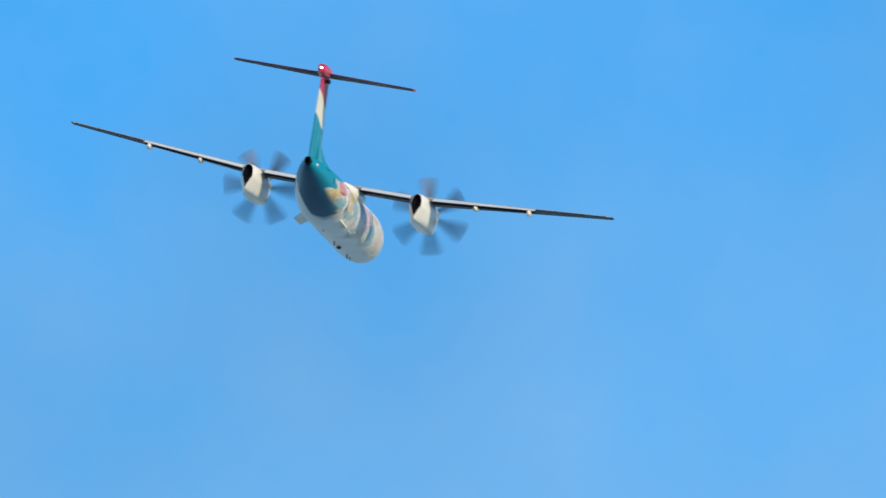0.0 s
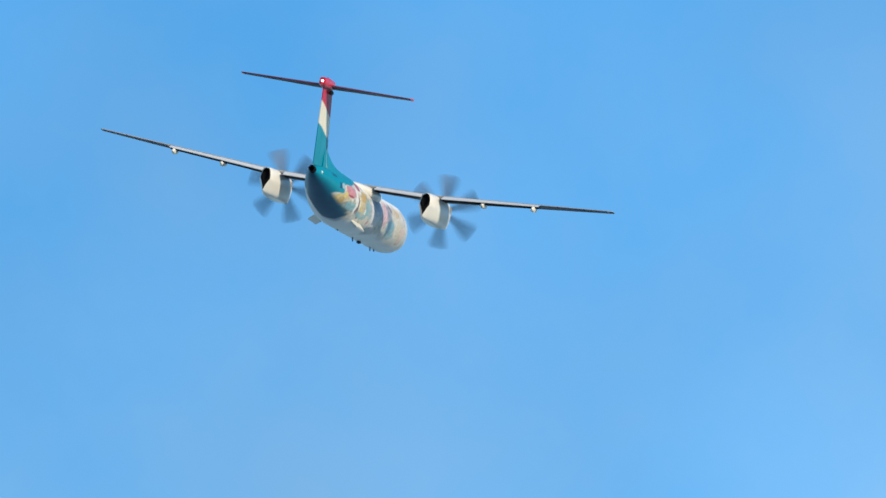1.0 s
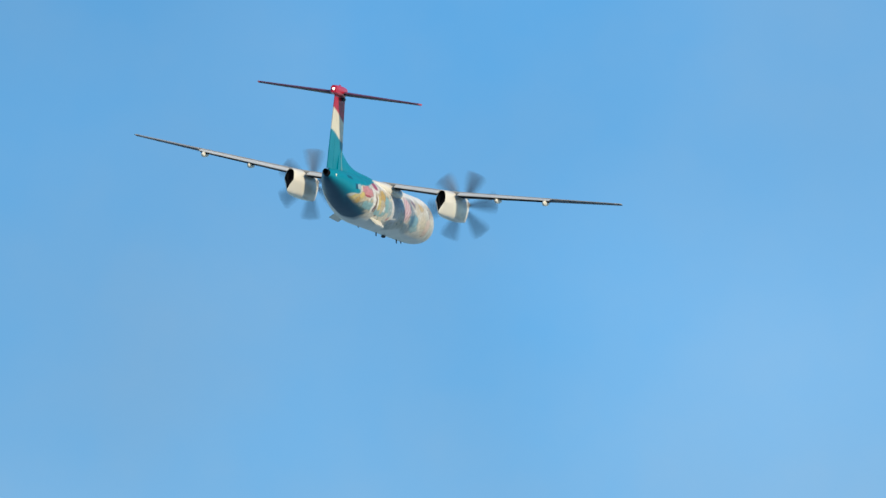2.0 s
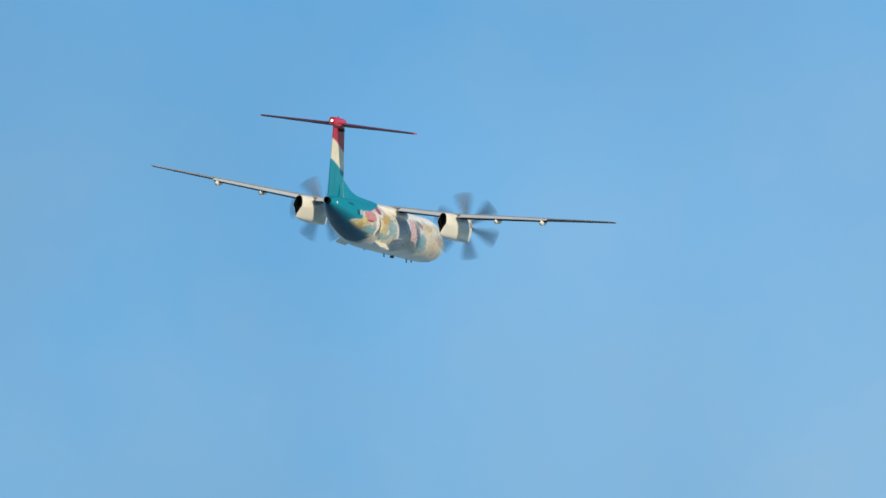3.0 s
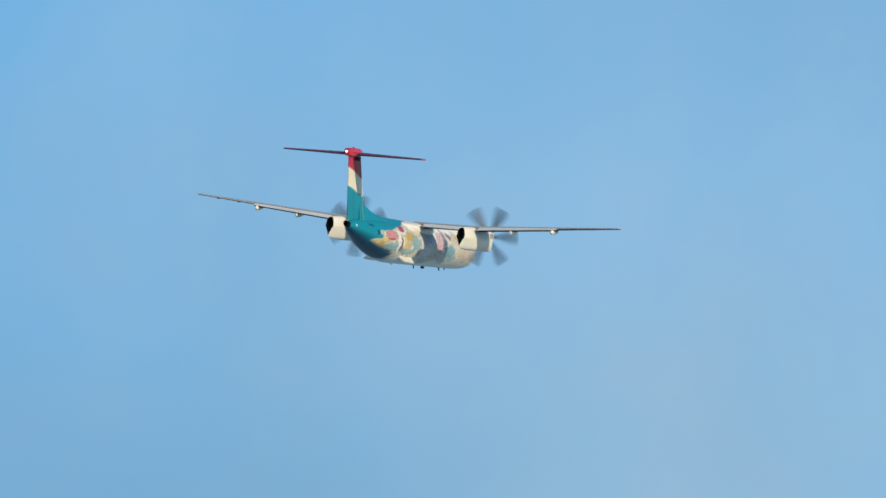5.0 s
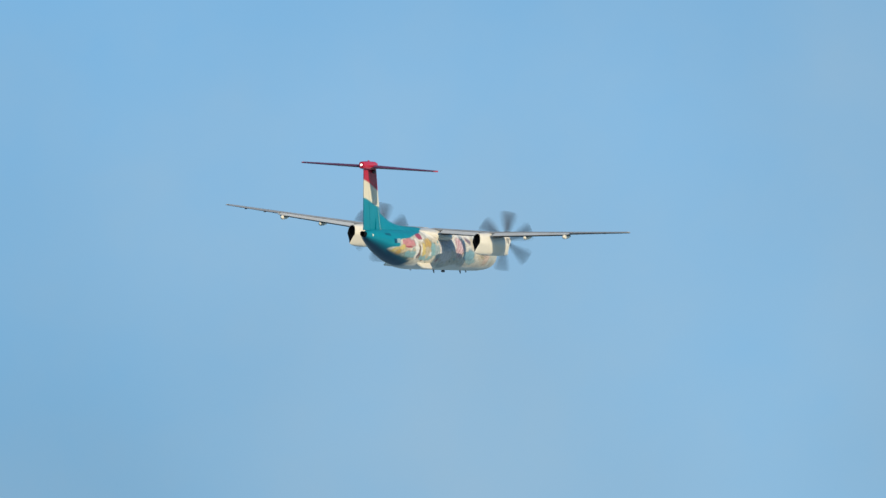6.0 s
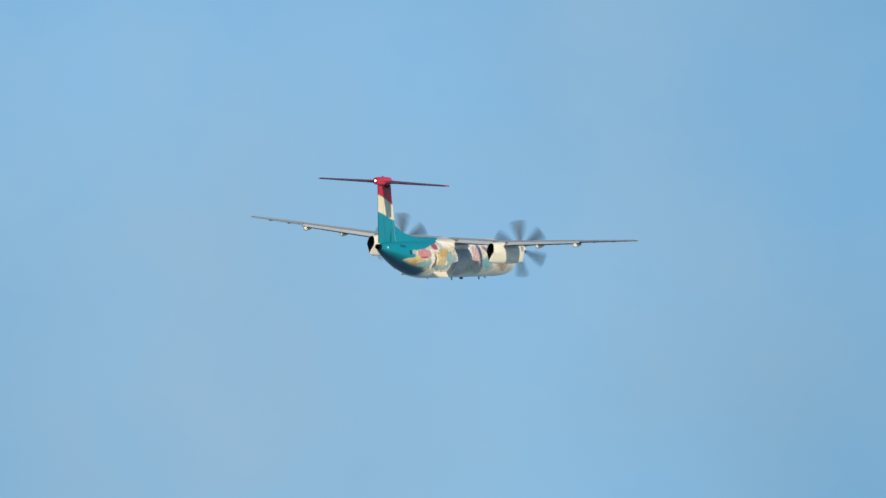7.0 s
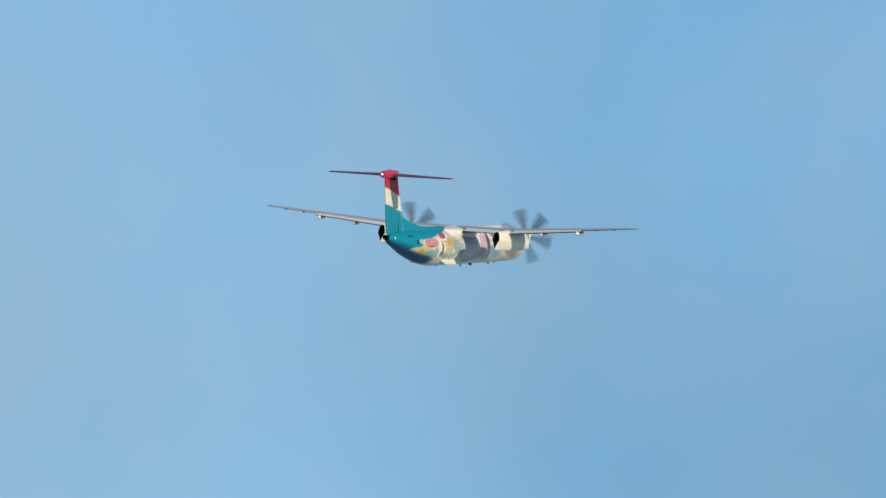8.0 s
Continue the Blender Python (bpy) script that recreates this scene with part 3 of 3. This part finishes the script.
    for i in range(13):
        r = 0.25 + 1.80 * i / 12
        c, th, tw = hermite(keys, r)
        tw = radians(90 - tw)
        sweep = 0.10 * ((r - 0.25) / 1.8) ** 2
        ring = []
        for j in range(12):
            a = 2 * math.pi * j / 12
            u, v = math.cos(a) * c / 2 - sweep, math.sin(a) * th
            ring.append((u * math.sin(tw) + v * math.cos(tw), u * math.cos(tw) - v * math.sin(tw), r))
        rings.append(ring)
    blade = part("blade", loft(rings), BLADE, prop)
    for i in range(1, 6):
        b = new("blade", blade.data)
        b.parent = prop
        b.matrix_basis = pose(0, 0, 0, 0, 60 * i, 0)
    return prop


# ---- tail ----
FIN = [  # z, leading edge y, trailing edge y, thickness
    (0.8, -10.6, -15.05, 0.065), (1.4, -10.9, -15.1, 0.066), (2.2, -11.5, -15.3, 0.07), (3.8, -12.4, -15.65, 0.075), (5.4, -13.2, -16.0, 0.08),
]


def fin_colour(x, y, z):
    k = (y + 15.7) / 2.8
    wave = 0.04 * math.sin(k * 4.5)
    c = mixed(TEAL, CREAM, (z - (3.37 - 0.46 * k + wave)) * 14)
    return mixed(c, CRIMSON, (z - (4.55 - 0.60 * k + wave)) * 14)


def build_tail():
    def ring(z, a, b):
        lead, trail, th = hermite(FIN, z)
        c = lead - trail
        us = [a + (b - a) * (1 - math.cos(math.pi * i / 18)) / 2 for i in range(19)]
        half = [th * c * 0.5 * (math.sqrt(1 - (1 - min(u, 0.08) / 0.08) ** 2) if u < 0.08 else 1.0 - 0.86 * (u - 0.08) / 0.92) + 0.004 for u in us]
        return [(h, lead - u * c, z) for u, h in zip(us, half)] + [(-h, lead - u * c, z) for u, h in zip(us[::-1], half[::-1])]
    zs = [0.85 + 4.57 * i / 60 for i in range(61)]
    fin = part("fin", loft([ring(z, 0.0, 0.66) for z in zs]), LIVERY, airplane, "tall fin in teal, cream and red bands")
    paint(fin, fin_colour)
    zs = [1.2 + 4.12 * i / 56 for i in range(57)]
    rud = part("rudder", loft([ring(z, 0.668, 1.0) for z in zs]), LIVERY, airplane, "banded rudder in teal, cream and red")
    paint(rud, fin_colour)
    # dorsal fillet ahead of the fin
    keys = [(-12.6, 2.95), (-11.7, 2.52), (-11.0, 2.30), (-10.2, 2.10), (-9.2, 1.90), (-8.2, 1.75), (-6.4, 1.60), (-4.2, 1.545), (-2.6, 1.52), (-1.4, 1.47)]
    wide = [(-12.6, 0.11), (-11.6, 0.13), (-9.0, 0.20), (-6.0, 0.31), (-3.0, 0.36), (-1.4, 0.38)]
    rings = []
    for i in range(57):
        y = -12.6 + 11.2 * i / 56
        top, w = hermite(keys, y)[0], hermite(wide, y)[0]
        rings.append([(w * math.copysign(abs(math.cos(a)) ** 1.5, math.cos(a)) * (1.0 + 0.7 * (1 - abs(math.sin(a)))), y, 1.0 + (top - 1.0) * max(0.0, math.sin(a)) ** 0.8 - 0.1 * max(0.0, -math.sin(a))) for a in [2 * math.pi * j / 28 for j in range(28)]])
    dors = part("dorsal_fillet", loft(rings), LIVERY, airplane, "teal dorsal fillet")
    paint(dors, lambda x, y, z: mixed(TEAL, HUES["white"], (y + 1.6) * 5))
    # pale strip down the fin's leading edge, past the fillet
    keys = [(-12.45, 2.85, 0.135), (-12.1, 2.3, 0.15), (-11.9, 1.87, 0.165), (-11.8, 1.5, 0.215), (-11.76, 1.28, 0.28)]
    for s in (-1, 1):
        rings = [[(s * x, y - 0.035, z), (s * x, y + 0.035, z), (s * (x - 0.07), y + 0.035, z), (s * (x - 0.07), y - 0.035, z)] for y, z, x in keys]
        part("leading_edge_strip", loft(rings), STRIP, fin, "pale strip along the leading edge", smooth=False)
    # bullet fairing with the white tail lamp
    keys = [(-16.62, 0.16, 0.20), (-16.3, 0.22, 0.25), (-15.2, 0.28, 0.28), (-14.0, 0.28, 0.27), (-13.4, 0.22, 0.22), (-13.1, 0.10, 0.11)]
    ys = [-16.62 + 3.52 * i / 30 for i in range(31)]
    bul = part("bullet_fairing", loft([oval(y, hermite(keys, y)[0], 5.57 + hermite(keys, y)[1], 5.57 - hermite(keys, y)[1], n=32, power=3.2) for y in ys]), RED, airplane, "red bullet fairing on top of the fin")
    rings = [oval(y, r, 5.59 + r, 5.59 - r, n=16) for y, r in ((-16.6, 0.075), (-16.67, 0.065), (-16.71, 0.03))]
    part("tail_lamp", loft(rings), LAMP, bul, "lit white tail lamp")
    rings = [oval(-14.1 + d, r, 5.24 + r * 0.4, 5.17 - r * 1.2, n=14, x0=0.2) for d, r in ((-0.3, 0.03), (-0.15, 0.1), (0.1, 0.1), (0.25, 0.03))]
    part("hinge_pod", loft(rings), DARK, bul, "small dark pod below the tailplane")
    rings = [oval(-14.9 + d, w, 5.82 + h, 5.80, n=12) for d, w, h in ((-0.12, 0.03, 0.02), (-0.05, 0.06, 0.10), (0.05, 0.06, 0.10), (0.14, 0.03, 0.02))]
    part("beacon_dome", loft(rings), RED, bul, "small red beacon dome")
    for s in (-1, 1):
        def sring(x, a, b, droop=0.0):
            k = x / 4.64
            lead, trail = -13.25 - 0.8 * k, -15.25 + 0.15 * k
            c = lead - trail
            return [(s * x, lead - d, 5.46 + h) for d, h in airfoil(c, 0.13 - 0.02 * k, a, b)]
        # shade below tailplane and elevator is put into their underside colour
        stab = part("tailplane", loft([sring(x, 0, 0.68) for x in (0.1, 1, 2, 3, 4, 4.55, 4.62)]), STAB, airplane, "dark red tailplane, underside blackened for shade")
        paint_skins(stab, (0.16, 0.04, 0.085), (0.018, 0.012, 0.030))
        elev = part("elevator", loft([sring(x, 0.688, 1.0) for x in (0.36, 1, 2, 3, 4, 4.55)]), STAB, stab, "maroon elevator, underside blackened for shade")
        paint_skins(elev, (0.16, 0.04, 0.085), (0.018, 0.012, 0.030))
        part("tailplane_tip", loft([sring(4.6, 0.0, 1.0), sring(4.66, 0.05, 0.96), sring(4.70, 0.2, 0.8)]), RED, stab, "bright red tailplane tip")


build_fuselage()
for side in (-1, 1):
    build_wing(side)
propellers = [build_engine(side) for side in (-1, 1)]
build_tail()

PLANE_ROWS = [
    (0.0, 0.00, 1159.66, 248.19, 6.034, 11.125, -4.563),
    (0.5, 3.41, 1192.11, 249.52, 6.512, 10.969, -6.030),
    (1.0, 7.48, 1224.46, 250.95, 6.856, 10.703, -7.367),
    (1.5, 12.22, 1256.69, 252.50, 7.107, 10.347, -8.605),
    (2.0, 17.65, 1288.80, 254.17, 7.302, 9.923, -9.769),
    (2.5, 23.73, 1320.78, 255.97, 7.469, 9.452, -10.880),
    (3.0, 30.46, 1352.64, 257.89, 7.633, 8.956, -11.956),
    (3.5, 37.80, 1384.37, 259.93, 7.810, 8.454, -13.009),
    (4.0, 45.74, 1415.98, 262.10, 8.015, 7.966, -14.050),
    (4.5, 54.26, 1447.47, 264.41, 8.254, 7.510, -15.084),
    (5.0, 63.34, 1478.86, 266.88, 8.530, 7.104, -16.112),
    (5.5, 72.98, 1510.16, 269.52, 8.839, 6.762, -17.130),
    (6.0, 83.17, 1541.39, 272.35, 9.172, 6.498, -18.131),
    (6.5, 93.89, 1572.56, 275.39, 9.515, 6.323, -19.101),
    (7.0, 105.13, 1603.70, 278.64, 9.847, 6.248, -20.023),
    (7.5, 116.89, 1634.84, 282.11, 10.143, 6.278, -20.875),
    (8.0, 129.18, 1666.01, 285.83, 10.374, 6.420, -21.629),
]

TURN = 60.0   # degrees of propeller turn in a thirtieth of a second: one blade to the next
# slow drift of the blades against that beat, seconds and degrees
DRIFT = [(0.0, -11), (0.5, -13), (1.0, 3), (2.5, 28), (3.0, 49), (3.5, 31), (4.0, 54), (4.5, 53), (5.0, 28), (6.5, -1), (7.0, -6), (7.5, -7), (8.0, -16)]


LEADS = {-1: [(0.0, 38), (5.0, 38), (6.5, 68), (8.0, 68)], 1: [(0.0, 0), (8.0, 0)]}


def motions():
    walk(airplane, [(t, pose(x, y, z, rx, ry, rz)) for t, x, y, z, rx, ry, rz in PLANE_ROWS])
    for side, prop in zip((-1, 1), propellers):
        rows = [(i / 30, pose(side * NX, HUB[0], HUB[1], 0, hermite(LEADS[side], i / 30)[0] + hermite(DRIFT, i / 30)[0] + TURN * i, 0)) for i in range(241)]
        walk(prop, rows)


motions()
